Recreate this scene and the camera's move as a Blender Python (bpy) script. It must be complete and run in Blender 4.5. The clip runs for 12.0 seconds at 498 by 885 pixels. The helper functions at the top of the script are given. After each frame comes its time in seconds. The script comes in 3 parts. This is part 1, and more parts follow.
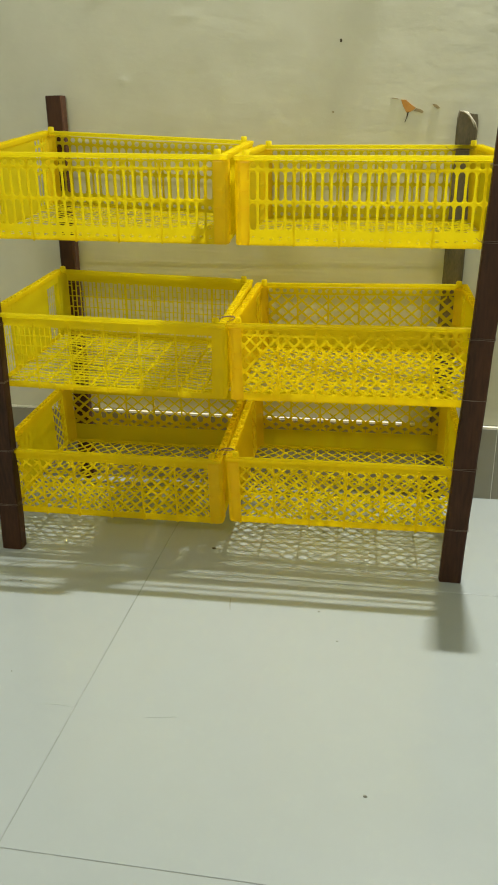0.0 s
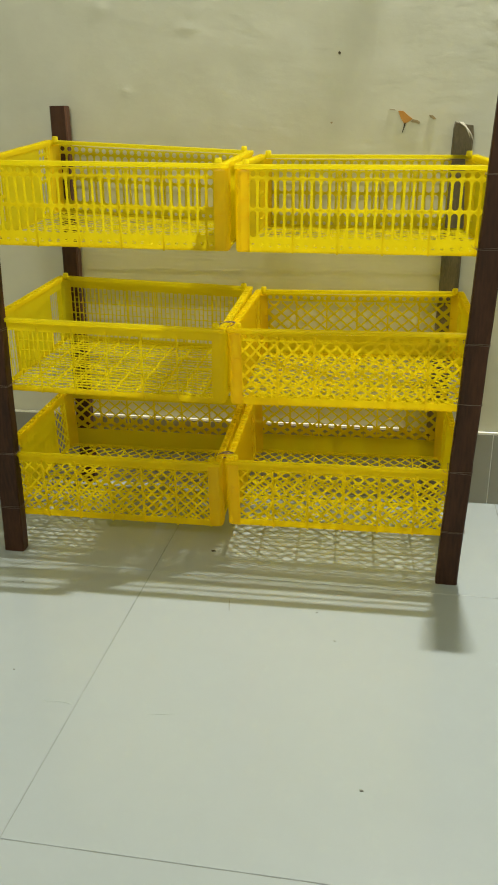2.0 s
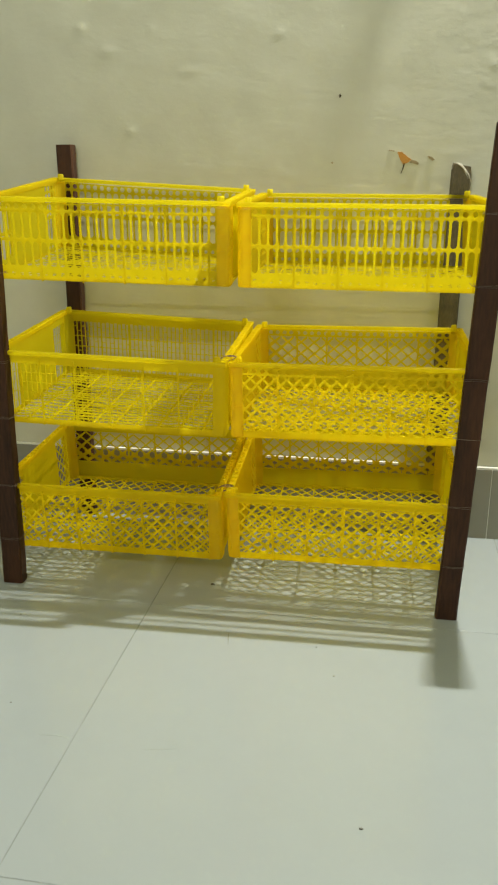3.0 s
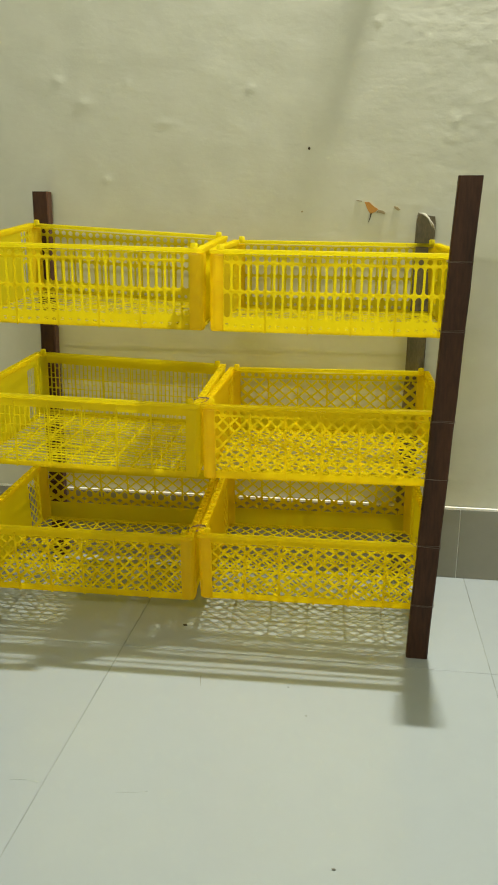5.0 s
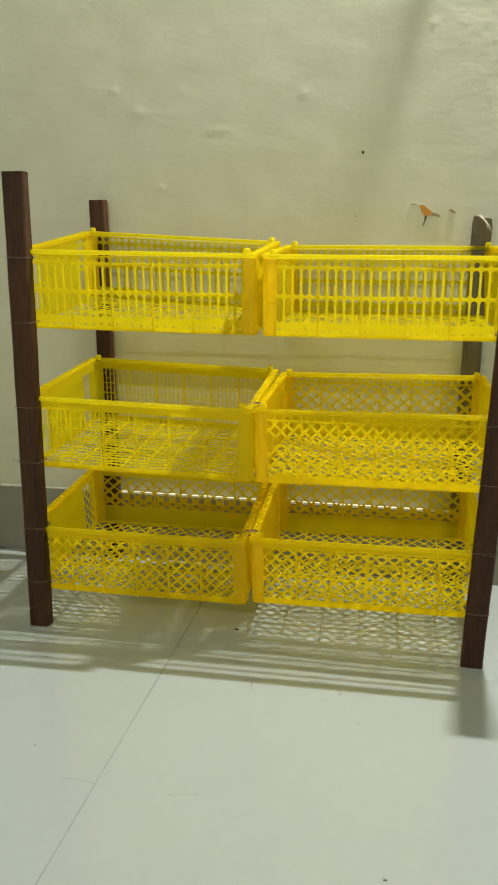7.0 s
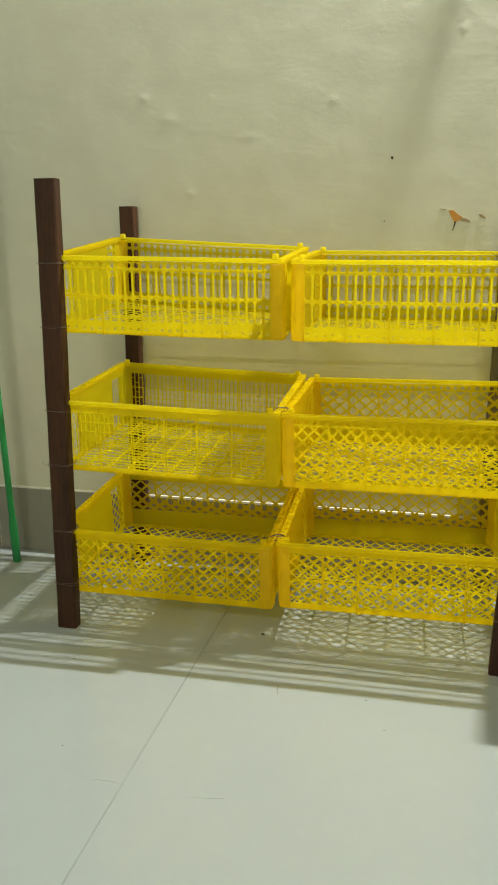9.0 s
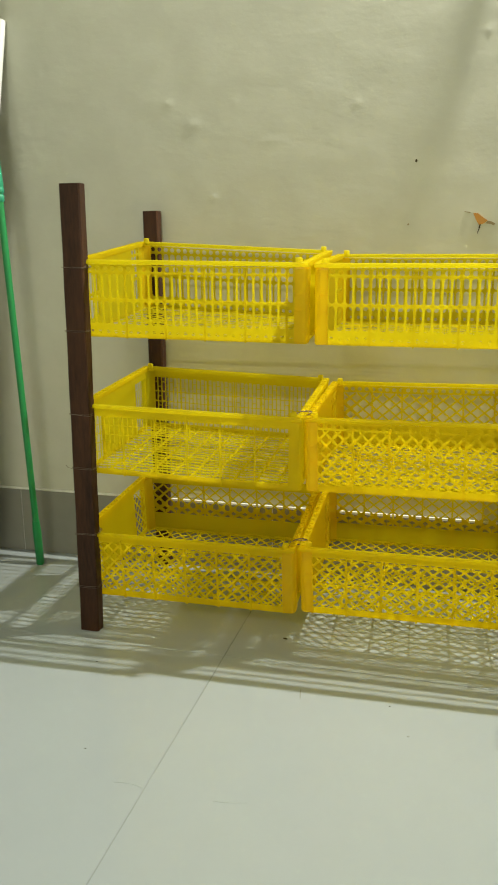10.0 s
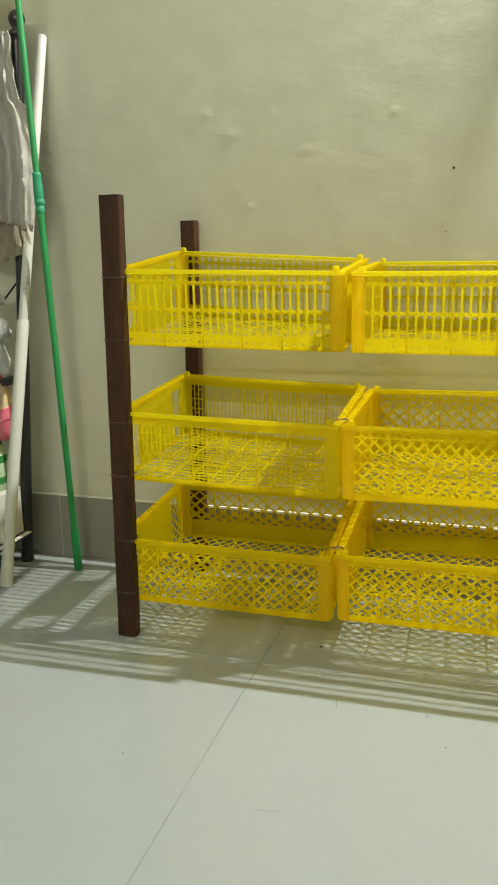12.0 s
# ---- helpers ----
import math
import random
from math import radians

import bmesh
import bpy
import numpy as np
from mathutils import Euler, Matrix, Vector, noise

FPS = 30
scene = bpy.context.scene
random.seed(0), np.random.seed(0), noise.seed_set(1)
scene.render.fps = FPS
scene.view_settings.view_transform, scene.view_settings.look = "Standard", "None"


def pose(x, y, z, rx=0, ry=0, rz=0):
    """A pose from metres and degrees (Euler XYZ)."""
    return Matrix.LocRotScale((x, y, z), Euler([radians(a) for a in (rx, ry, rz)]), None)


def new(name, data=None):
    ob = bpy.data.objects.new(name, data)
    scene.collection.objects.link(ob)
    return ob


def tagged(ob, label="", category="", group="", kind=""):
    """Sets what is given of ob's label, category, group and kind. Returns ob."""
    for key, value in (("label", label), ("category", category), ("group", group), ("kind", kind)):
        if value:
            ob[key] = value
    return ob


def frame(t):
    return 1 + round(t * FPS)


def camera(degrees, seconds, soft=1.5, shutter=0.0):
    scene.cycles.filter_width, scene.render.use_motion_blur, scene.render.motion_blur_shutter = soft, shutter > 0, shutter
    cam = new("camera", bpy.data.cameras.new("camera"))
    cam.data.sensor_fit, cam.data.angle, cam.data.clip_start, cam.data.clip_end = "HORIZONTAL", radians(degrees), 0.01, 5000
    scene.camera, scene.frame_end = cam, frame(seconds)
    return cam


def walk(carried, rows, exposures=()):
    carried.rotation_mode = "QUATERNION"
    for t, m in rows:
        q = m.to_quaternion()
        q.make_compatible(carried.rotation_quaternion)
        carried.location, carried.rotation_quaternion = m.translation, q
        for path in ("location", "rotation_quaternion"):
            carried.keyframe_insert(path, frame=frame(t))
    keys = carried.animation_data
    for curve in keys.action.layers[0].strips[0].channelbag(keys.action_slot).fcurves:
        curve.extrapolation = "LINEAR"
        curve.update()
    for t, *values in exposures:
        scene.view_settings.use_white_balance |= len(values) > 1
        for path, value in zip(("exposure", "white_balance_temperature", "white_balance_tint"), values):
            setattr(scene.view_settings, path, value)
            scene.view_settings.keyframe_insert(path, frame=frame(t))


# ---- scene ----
EXPO = [(0.0, 0.16), (12.0, 0.16)]
cam = camera(34.7, 12.0, soft=1.9, shutter=0.4)
PATH = [
    (0, pose(-0.0118, 0.0628, 0.9014, 69.076, 0.576, 9.707)),
    (0.5, pose(-0.0123, 0.0500, 0.9004, 69.325, 0.511, 9.606)),
    (1, pose(-0.0116, 0.0446, 0.8992, 69.601, 0.502, 9.701)),
    (1.5, pose(-0.0090, 0.0382, 0.8978, 69.629, 0.447, 9.757)),
    (2, pose(-0.0063, 0.0325, 0.8968, 69.822, 0.419, 9.728)),
    (2.5, pose(-0.0057, 0.0261, 0.8965, 70.303, 0.377, 9.903)),
    (2.7, pose(-0.0063, 0.0250, 0.8967, 71.060, 0.230, 10.000)),
    (2.9, pose(-0.0077, 0.0238, 0.8970, 71.870, 0.080, 9.930)),
    (3, pose(-0.0077, 0.0234, 0.8971, 72.296, 0.010, 9.786)),
    (3.2, pose(-0.0081, 0.0221, 0.8977, 72.940, -0.170, 9.130)),
    (3.5, pose(-0.0081, 0.0195, 0.8982, 73.242, -0.280, 8.453)),
    (3.7, pose(-0.0072, 0.0162, 0.8991, 73.580, -0.360, 7.830)),
    (5.3, pose(-0.0027, -0.0009, 0.9018, 75.450, -0.500, 7.950)),
    (5.5, pose(-0.0028, -0.0009, 0.9015, 75.503, -0.403, 8.452)),
    (6, pose(-0.0007, 0.0012, 0.9022, 75.499, -0.135, 9.717)),
    (6.5, pose(0.0000, 0.0000, 0.9000, 75.645, 0.124, 10.766)),
    (7, pose(-0.0009, -0.0002, 0.9003, 75.690, 0.260, 11.635)),
    (9, pose(-0.0019, -0.0050, 0.8997, 76.096, 0.366, 13.566)),
    (9.5, pose(-0.0054, -0.0012, 0.8982, 76.235, 0.407, 14.170)),
    (10, pose(-0.0075, -0.0046, 0.8971, 76.442, 0.577, 15.039)),
    (10.5, pose(-0.0073, -0.0076, 0.9008, 76.615, 0.663, 15.992)),
    (11, pose(-0.0078, -0.0127, 0.9040, 76.744, 0.812, 16.721)),
    (11.5, pose(-0.0056, -0.0110, 0.9025, 76.862, 0.972, 17.325)),
    (12, pose(-0.0097, -0.0114, 0.9021, 76.929, 1.039, 17.484)),
]
walk(cam, PATH, EXPO)

# ---- world and light ----
world = bpy.data.worlds.new("night")
scene.world = world
world.use_nodes = True
world.node_tree.nodes["Background"].inputs[0].default_value = (0.02, 0.022, 0.025, 1)
world.node_tree.nodes["Background"].inputs[1].default_value = 0.2
BULB = (0.275, 2.034, 2.47)
BULB_POWER = 74.0
BULB_COLOUR = (1.0, 0.985, 0.90)
FILL_POWER = 40.0
FILL_COLOUR = (0.99, 0.97, 0.84)

WALL_Y = 2.0765
X_MIN, X_MAX, Y_MIN, CEIL = -2.5, 1.5, -1.9, 2.95


# ---- materials ----
def mat(name, base, rough=0.5, metal=0.0, var=0.0, scale=6.0, bump=0.0, bump_scale=60.0, second=None, stretch=(1, 1, 1), coat=0.0, spec=0.5, per_object=0.0):
    """A surface with colour drift at a large and a small scale, and fine relief."""
    m = bpy.data.materials.new(name)
    m.use_nodes = True
    nt = m.node_tree
    b = nt.nodes["Principled BSDF"]
    b.inputs["Roughness"].default_value = rough
    b.inputs["Metallic"].default_value = metal
    b.inputs["Specular IOR Level"].default_value = spec
    b.inputs["Coat Weight"].default_value = coat
    tc = nt.nodes.new("ShaderNodeTexCoord")
    mp = nt.nodes.new("ShaderNodeMapping")
    mp.inputs["Scale"].default_value = stretch
    nt.links.new(tc.outputs["Object"], mp.inputs[0])
    n1 = nt.nodes.new("ShaderNodeTexNoise")
    n1.inputs["Scale"].default_value = scale
    n1.inputs["Detail"].default_value = 6
    n2 = nt.nodes.new("ShaderNodeTexNoise")
    n2.inputs["Scale"].default_value = scale * 9
    n2.inputs["Detail"].default_value = 4
    nt.links.new(mp.outputs[0], n1.inputs["Vector"])
    nt.links.new(mp.outputs[0], n2.inputs["Vector"])
    mixn = nt.nodes.new("ShaderNodeMix")
    mixn.inputs[0].default_value = 0.4
    nt.links.new(n1.outputs[0], mixn.inputs[2])
    nt.links.new(n2.outputs[0], mixn.inputs[3])
    ramp = nt.nodes.new("ShaderNodeValToRGB")
    ramp.color_ramp.elements[0].position, ramp.color_ramp.elements[1].position = 0.3, 0.7
    lo = second or tuple(c * (1 - var) for c in base)
    hi = base if second else tuple(min(1, c * (1 + var * 0.5)) for c in base)
    ramp.color_ramp.elements[0].color = (*lo, 1)
    ramp.color_ramp.elements[1].color = (*hi, 1)
    nt.links.new(mixn.outputs[0], ramp.inputs[0])
    col = ramp.outputs[0]
    if per_object:
        oi = nt.nodes.new("ShaderNodeObjectInfo")
        hsv = nt.nodes.new("ShaderNodeHueSaturation")
        mr = nt.nodes.new("ShaderNodeMapRange")
        mr.inputs[3].default_value, mr.inputs[4].default_value = 1 - per_object, 1 + per_object
        nt.links.new(oi.outputs["Random"], mr.inputs[0])
        nt.links.new(mr.outputs[0], hsv.inputs["Value"])
        nt.links.new(col, hsv.inputs["Color"])
        col = hsv.outputs[0]
    nt.links.new(col, b.inputs["Base Color"])
    if bump:
        n3 = nt.nodes.new("ShaderNodeTexNoise")
        n3.inputs["Scale"].default_value = bump_scale
        n3.inputs["Detail"].default_value = 5
        nt.links.new(mp.outputs[0], n3.inputs["Vector"])
        bp = nt.nodes.new("ShaderNodeBump")
        bp.inputs["Strength"].default_value = bump
        bp.inputs["Distance"].default_value = 0.004
        nt.links.new(n3.outputs[0], bp.inputs["Height"])
        nt.links.new(bp.outputs[0], b.inputs["Normal"])
    return m


def plastic(name, base, deep, through_light=0.35, rough=0.38, clear_share=0.36):
    """Thin moulded plastic that lets part of the light through."""
    m = mat(name, base, rough, var=0.0, second=deep, scale=7.0, bump=0.08, bump_scale=90)
    nt = m.node_tree
    b = nt.nodes["Principled BSDF"]
    out = nt.nodes["Material Output"]
    tr = nt.nodes.new("ShaderNodeBsdfTranslucent")
    mx = nt.nodes.new("ShaderNodeMixShader")
    mx.inputs[0].default_value = through_light
    nt.links.new(b.inputs["Base Color"].links[0].from_socket, tr.inputs[0])
    nt.links.new(b.outputs[0], mx.inputs[1])
    nt.links.new(tr.outputs[0], mx.inputs[2])
    # a small share of the light goes straight through the thin sheet
    clear = nt.nodes.new("ShaderNodeBsdfTransparent")
    clear.inputs[0].default_value = (1.0, 0.93, 0.24, 1)
    mx2 = nt.nodes.new("ShaderNodeMixShader")
    mx2.inputs[0].default_value = clear_share
    nt.links.new(mx.outputs[0], mx2.inputs[1])
    nt.links.new(clear.outputs[0], mx2.inputs[2])
    nt.links.new(mx2.outputs[0], out.inputs[0])
    return m


def plaster(name, base):
    """Hand-trowelled painted plaster: broad waves, patches and fine grain."""
    m = mat(name, base, 0.85, var=0.10, scale=1.6, spec=0.12)
    nt = m.node_tree
    b = nt.nodes["Principled BSDF"]
    tc = nt.nodes["Texture Coordinate"]
    add = None
    for sc, amp, det, vec in ((2.5, 0.004, 2, (1, 1, 1)), (11, 0.0019, 5, (1, 1, 1.4)), (90, 0.0008, 5, (0.6, 1, 1)), (34, 0.0010, 4, (0.6, 1, 1.3))):
        mp = nt.nodes.new("ShaderNodeMapping")
        mp.inputs["Scale"].default_value = vec
        n = nt.nodes.new("ShaderNodeTexNoise")
        n.inputs["Scale"].default_value, n.inputs["Detail"].default_value = sc, det
        nt.links.new(tc.outputs["Object"], mp.inputs[0])
        nt.links.new(mp.outputs[0], n.inputs["Vector"])
        mu = nt.nodes.new("ShaderNodeMath")
        mu.operation = "MULTIPLY"
        mu.inputs[1].default_value = amp
        nt.links.new(n.outputs[0], mu.inputs[0])
        if add is None:
            add = mu
        else:
            s = nt.nodes.new("ShaderNodeMath")
            nt.links.new(add.outputs[0], s.inputs[0])
            nt.links.new(mu.outputs[0], s.inputs[1])
            add = s
    bp = nt.nodes.new("ShaderNodeBump")
    bp.inputs["Strength"].default_value, bp.inputs["Distance"].default_value = 0.28, 1.0
    nt.links.new(add.outputs[0], bp.inputs["Height"])
    nt.links.new(bp.outputs[0], b.inputs["Normal"])
    return m


M_WALL = plaster("wall_paint", (0.535, 0.540, 0.442))
M_CEIL = mat("ceiling_paint", (0.78, 0.77, 0.72), 0.8, var=0.05)
M_TILE = mat("floor_tile_glaze", (0.297, 0.333, 0.331), 0.18, var=0.03, scale=2.0, bump=0.015, bump_scale=5, per_object=0.012, spec=0.5)
M_GROUT = mat("grout", (0.31, 0.34, 0.32), 0.9, second=(0.05, 0.045, 0.035), scale=3.3)
M_SKIRT = mat("skirting_tile_glaze", (0.235, 0.23, 0.19), 0.42, var=0.08, scale=4, per_object=0.03)
M_WHITE_LINE = mat("white_cement", (0.78, 0.78, 0.72), 0.85, var=0.2, scale=25, bump=0.3)
M_YA = plastic("yellow_plastic_bright", (0.82, 0.755, 0.034), (0.79, 0.715, 0.028), 0.80)
M_YB = plastic("yellow_plastic_dull", (0.895, 0.830, 0.036), (0.875, 0.800, 0.030), 0.80)
M_YC = plastic("yellow_plastic_deep", (0.910, 0.825, 0.026), (0.890, 0.785, 0.020), 0.80)
M_YCORNER = plastic("yellow_plastic_thick", (0.90, 0.72, 0.014), (0.87, 0.66, 0.010), 0.60)
M_WOOD = mat("dark_stained_wood", (0.072, 0.030, 0.013), 0.55, second=(0.018, 0.009, 0.005), scale=7, stretch=(3, 3, 0.5), spec=0.2, bump=0.25, bump_scale=30)
M_WOOD_GREY = mat("weathered_wood", (0.17, 0.135, 0.08), 0.8, second=(0.05, 0.048, 0.03), scale=14, stretch=(3, 3, 0.7), bump=0.4, bump_scale=30)
M_WIRE = mat("binding_wire", (0.17, 0.13, 0.10), 0.6, metal=0.6, var=0.2, scale=30)
M_GREEN = mat("green_plastic_coat", (0.010, 0.21, 0.055), 0.5, var=0.12, scale=6)
M_GREEN_GRIP = mat("green_plastic_sleeve", (0.02, 0.25, 0.13), 0.5, var=0.1, scale=8)
M_PVC = mat("white_pvc", (0.50, 0.51, 0.465), 0.55, var=0.14, scale=9, bump=0.05)
M_BLACK = mat("black_painted_metal", (0.012, 0.012, 0.013), 0.35, var=0.3, scale=8)
M_CLOTH = mat("white_cotton", (0.66, 0.645, 0.59), 0.9, var=0.06, scale=10, bump=0.15, bump_scale=160)
M_DIRT = mat("dark_dirt", (0.06, 0.045, 0.02), 0.9, var=0.4, scale=60)


# ---- mesh helpers ----
def bm_box(bm, x0, x1, y0, y1, z0, z1, bevel=0.0):
    vs = [bm.verts.new((x, y, z)) for z in (z0, z1) for y in (y0, y1) for x in (x0, x1)]
    fs = [bm.faces.new([vs[i] for i in q]) for q in ((0, 2, 3, 1), (4, 5, 7, 6), (0, 1, 5, 4), (2, 6, 7, 3), (0, 4, 6, 2), (1, 3, 7, 5))]
    if bevel:
        es = {e for f in fs for e in f.edges}
        bmesh.ops.bevel(bm, geom=list(es), offset=bevel, segments=2, affect="EDGES", profile=0.5)
    return vs


def bm_tube(bm, pts, radii, n=12, caps=True):
    """A round tube along points, with a radius at each."""
    pts = [Vector(p) for p in pts]
    if not hasattr(radii, "__len__"):
        radii = [radii] * len(pts)
    rings, side = [], None
    for i, p in enumerate(pts):
        d = (pts[min(i + 1, len(pts) - 1)] - pts[max(i - 1, 0)]).normalized()
        if side is None:
            side = d.orthogonal().normalized()
        side = (side - d * side.dot(d)).normalized()
        up = d.cross(side)
        rings.append([bm.verts.new(p + (side * math.cos(2 * math.pi * k / n) + up * math.sin(2 * math.pi * k / n)) * radii[i]) for k in range(n)])
    for a, b in zip(rings, rings[1:]):
        for k in range(n):
            bm.faces.new((a[k], a[(k + 1) % n], b[(k + 1) % n], b[k])).smooth = True
    if caps:
        bm.faces.new([bm.verts.new(v.co) for v in rings[0][::-1]])
        bm.faces.new([bm.verts.new(v.co) for v in rings[-1]])


def mesh_of(name, bm, material):
    bmesh.ops.recalc_face_normals(bm, faces=bm.faces)
    me = bpy.data.meshes.new(name)
    bm.to_mesh(me)
    bm.free()
    me.materials.append(material)
    return me


def part(name, bm, material, parent=None, label=""):
    ob = new(name, mesh_of(name, bm, material))
    if parent:
        ob.parent = parent
    if label:
        ob["label"] = label
    return ob


def empty(name, m=None):
    ob = new(name)
    ob.empty_display_size = 0.05
    if m is not None:
        ob.matrix_basis = m
    return ob


# ---- room ----
def build_room():
    bm = bmesh.new()
    bm_box(bm, X_MIN - 0.1, X_MAX + 0.1, Y_MIN - 0.1, WALL_Y + 0.1, -0.12, -0.0009)
    floor = tagged(part("floor", bm, M_GROUT), "glossy white floor of large square tiles", "floor", kind="structure")
    for name, b in (("wall_north", (X_MIN - 0.15, X_MAX + 0.15, WALL_Y + 0.004, WALL_Y + 0.15)), ("wall_south", (X_MIN - 0.15, X_MAX + 0.15, Y_MIN - 0.15, Y_MIN)),
                    ("wall_west", (X_MIN - 0.15, X_MIN, Y_MIN, WALL_Y)), ("wall_east", (X_MAX, X_MAX + 0.15, Y_MIN, WALL_Y))):
        bm = bmesh.new()
        bm_box(bm, *b, -0.1, CEIL)
        tagged(part(name, bm, M_WALL), "cream painted uneven plaster wall", "wall", kind="structure")
    bm = bmesh.new()
    bm_box(bm, X_MIN - 0.15, X_MAX + 0.15, Y_MIN - 0.15, WALL_Y + 0.15, CEIL, CEIL + 0.12)
    tagged(part("ceiling", bm, M_CEIL), "plain white painted ceiling", "ceiling", kind="structure")
    return floor


LUMPS = ((-0.661, 1.031, 0.010, 0.008, 0.0022), (-0.778, 1.266, 0.012, 0.009, 0.0021), (-0.712, 1.213, 0.020, 0.012, 0.0018), (-0.29, 1.244, 0.011, 0.008, 0.0014),
         (0.012, 1.384, 0.007, 0.007, 0.0014), (0.205, 1.165, 0.008, 0.008, 0.0018), (-0.505, 1.165, 0.030, 0.006, 0.0011), (-0.60, 1.26, 0.008, 0.007, 0.0010), (-1.13, 1.37, 0.012, 0.012, -0.0012))


def build_plaster():
    """The uneven face of the back wall, with its trowel waves and lumps."""
    xs = np.concatenate([np.arange(X_MIN, -1.45, 0.1), np.arange(-1.45, 0.45, 0.0065), np.arange(0.45, X_MAX, 0.1), [X_MAX]])
    zs = np.concatenate([np.arange(0.0, 0.18, 0.06), np.arange(0.18, 1.65, 0.0065), np.arange(1.65, CEIL, 0.1), [CEIL]])
    verts = []
    for z in zs:
        for x in xs:
            d = 0.0006 * noise.noise(Vector((x * 3.1, z * 2.6, 1.0))) + 0.0004 * noise.noise(Vector((x * 11, z * 13, 5.0)))
            patch = max(0.0, noise.noise(Vector((x * 2.3, z * 2.9, 20.0))))
            d += 0.0010 * patch * noise.noise(Vector((x * 42, z * 60, 9.0)))
            for lx, lz, sx, sz, h in LUMPS:
                q = ((x - lx) / sx) ** 2 + ((z - lz) / sz) ** 2
                if q < 9:
                    d += 0.65 * h * math.exp(-q)
            verts.append((x, WALL_Y - d, z))
    nx = len(xs)
    faces = [(j * nx + i, j * nx + i + 1, (j + 1) * nx + i + 1, (j + 1) * nx + i) for j in range(len(zs) - 1) for i in range(nx - 1)]
    me = bpy.data.meshes.new("plaster_face")
    me.from_pydata(verts, [], faces)
    me.shade_smooth()
    me.materials.append(M_WALL)
    ob = new("plaster_face", me)
    ob.parent = bpy.data.objects["wall_north"]


floor = build_room()
build_plaster()


# ---- lamp on the back wall, above the view, and an added fill lamp ----
def build_fill_tube():
    # out of view: an assumed lamp, added as frontal fill for wall and crates
    lamp = tagged(empty("tube_lamp", pose(-0.5, Y_MIN + 0.05, 2.35)), "unseen fill tube added on the opposite wall", "lamp")
    bm = bmesh.new()
    bm_box(bm, -0.61, 0.61, -0.045, -0.005, -0.02, 0.02, 0.003)
    bm_box(bm, -0.61, -0.58, -0.005, 0.045, -0.016, 0.016, 0.003)
    bm_box(bm, 0.58, 0.61, -0.005, 0.045, -0.016, 0.016, 0.003)
    part("fitting", bm, M_PVC, lamp)
    light = bpy.data.lights.new("tube", "AREA")
    light.shape, light.size, light.size_y = "RECTANGLE", 1.16, 0.028
    light.energy, light.color = FILL_POWER, FILL_COLOUR
    ob = new("tube", light)
    ob.parent = lamp
    ob.matrix_basis = pose(0, 0.03, 0, 90, 0, 0)


def build_bulb():
    lamp = tagged(empty("wall_lamp", pose(BULB[0], BULB[1], BULB[2])), "short white lamp in a wall holder, tilted down", "lamp")
    light = bpy.data.lights.new("bulb", "AREA")
    light.shape, light.size, light.size_y = "RECTANGLE", 0.066, 0.018
    light.energy, light.color = BULB_POWER, BULB_COLOUR
    ob = new("bulb", light)
    ob.parent = lamp
    ob.matrix_basis = pose(0, 0, 0, -8, 24, 0)
    bm = bmesh.new()
    bm_tube(bm, [(0, 0.0, 0.022), (0, 0.0, 0.06), (0, 0.02, 0.085), (0, WALL_Y - BULB[1], 0.085)], [0.026, 0.02, 0.022, 0.034], 16)
    part("holder", bm, M_PVC, lamp)


build_bulb()
build_fill_tube()


# ---- crates ----
CW, CD, CH = 0.508, 0.380, 0.165
INSET = 0.013
T = 0.0008


def ring_cell(bm, place, u0, u1, v0, v1, a, b, t=T):
    """A small plate with a rounded slot of half-width a and half-height b through it."""
    uc, vc = (u0 + u1) / 2, (v0 + v1) / 2
    hu, hv = (u1 - u0) / 2, (v1 - v0) / 2
    s = max(b - a, 0.0)
    inner, outer = [], []
    for sign in (1, -1):
        for k in range(6):
            th = math.pi * k / 5
            inner.append((a * math.cos(th) * sign, (s + min(a, b) * math.sin(th)) * sign))
        for p in ((hu, s), (hu, hv), (hu * 0.3, hv), (-hu * 0.3, hv), (-hu, hv), (-hu, s)):
            outer.append((p[0] * sign, p[1] * sign))
    r = {}
    for w in (0, t):
        r[w] = ([bm.verts.new(place(uc + p[0], vc + p[1], w)) for p in inner], [bm.verts.new(place(uc + p[0], vc + p[1], w)) for p in outer])
    n = len(inner)
    for k in range(n):
        j = (k + 1) % n
        for w in (0, t):
            i_, o_ = r[w]
            bm.faces.new((i_[k], i_[j], o_[j], o_[k]))
        bm.faces.new((r[0][0][k], r[0][0][j], r[t][0][j], r[t][0][k]))


def slab(bm, place, u0, u1, v0, v1, w0=0.0, w1=T):
    vs = [bm.verts.new(place(u, v, w)) for w in (w0, w1) for v in (v0, v1) for u in (u0, u1)]
    for q in ((0, 2, 3, 1), (4, 5, 7, 6), (0, 1, 5, 4), (2, 6, 7, 3), (0, 4, 6, 2), (1, 3, 7, 5)):
        bm.faces.new([vs[i] for i in q])


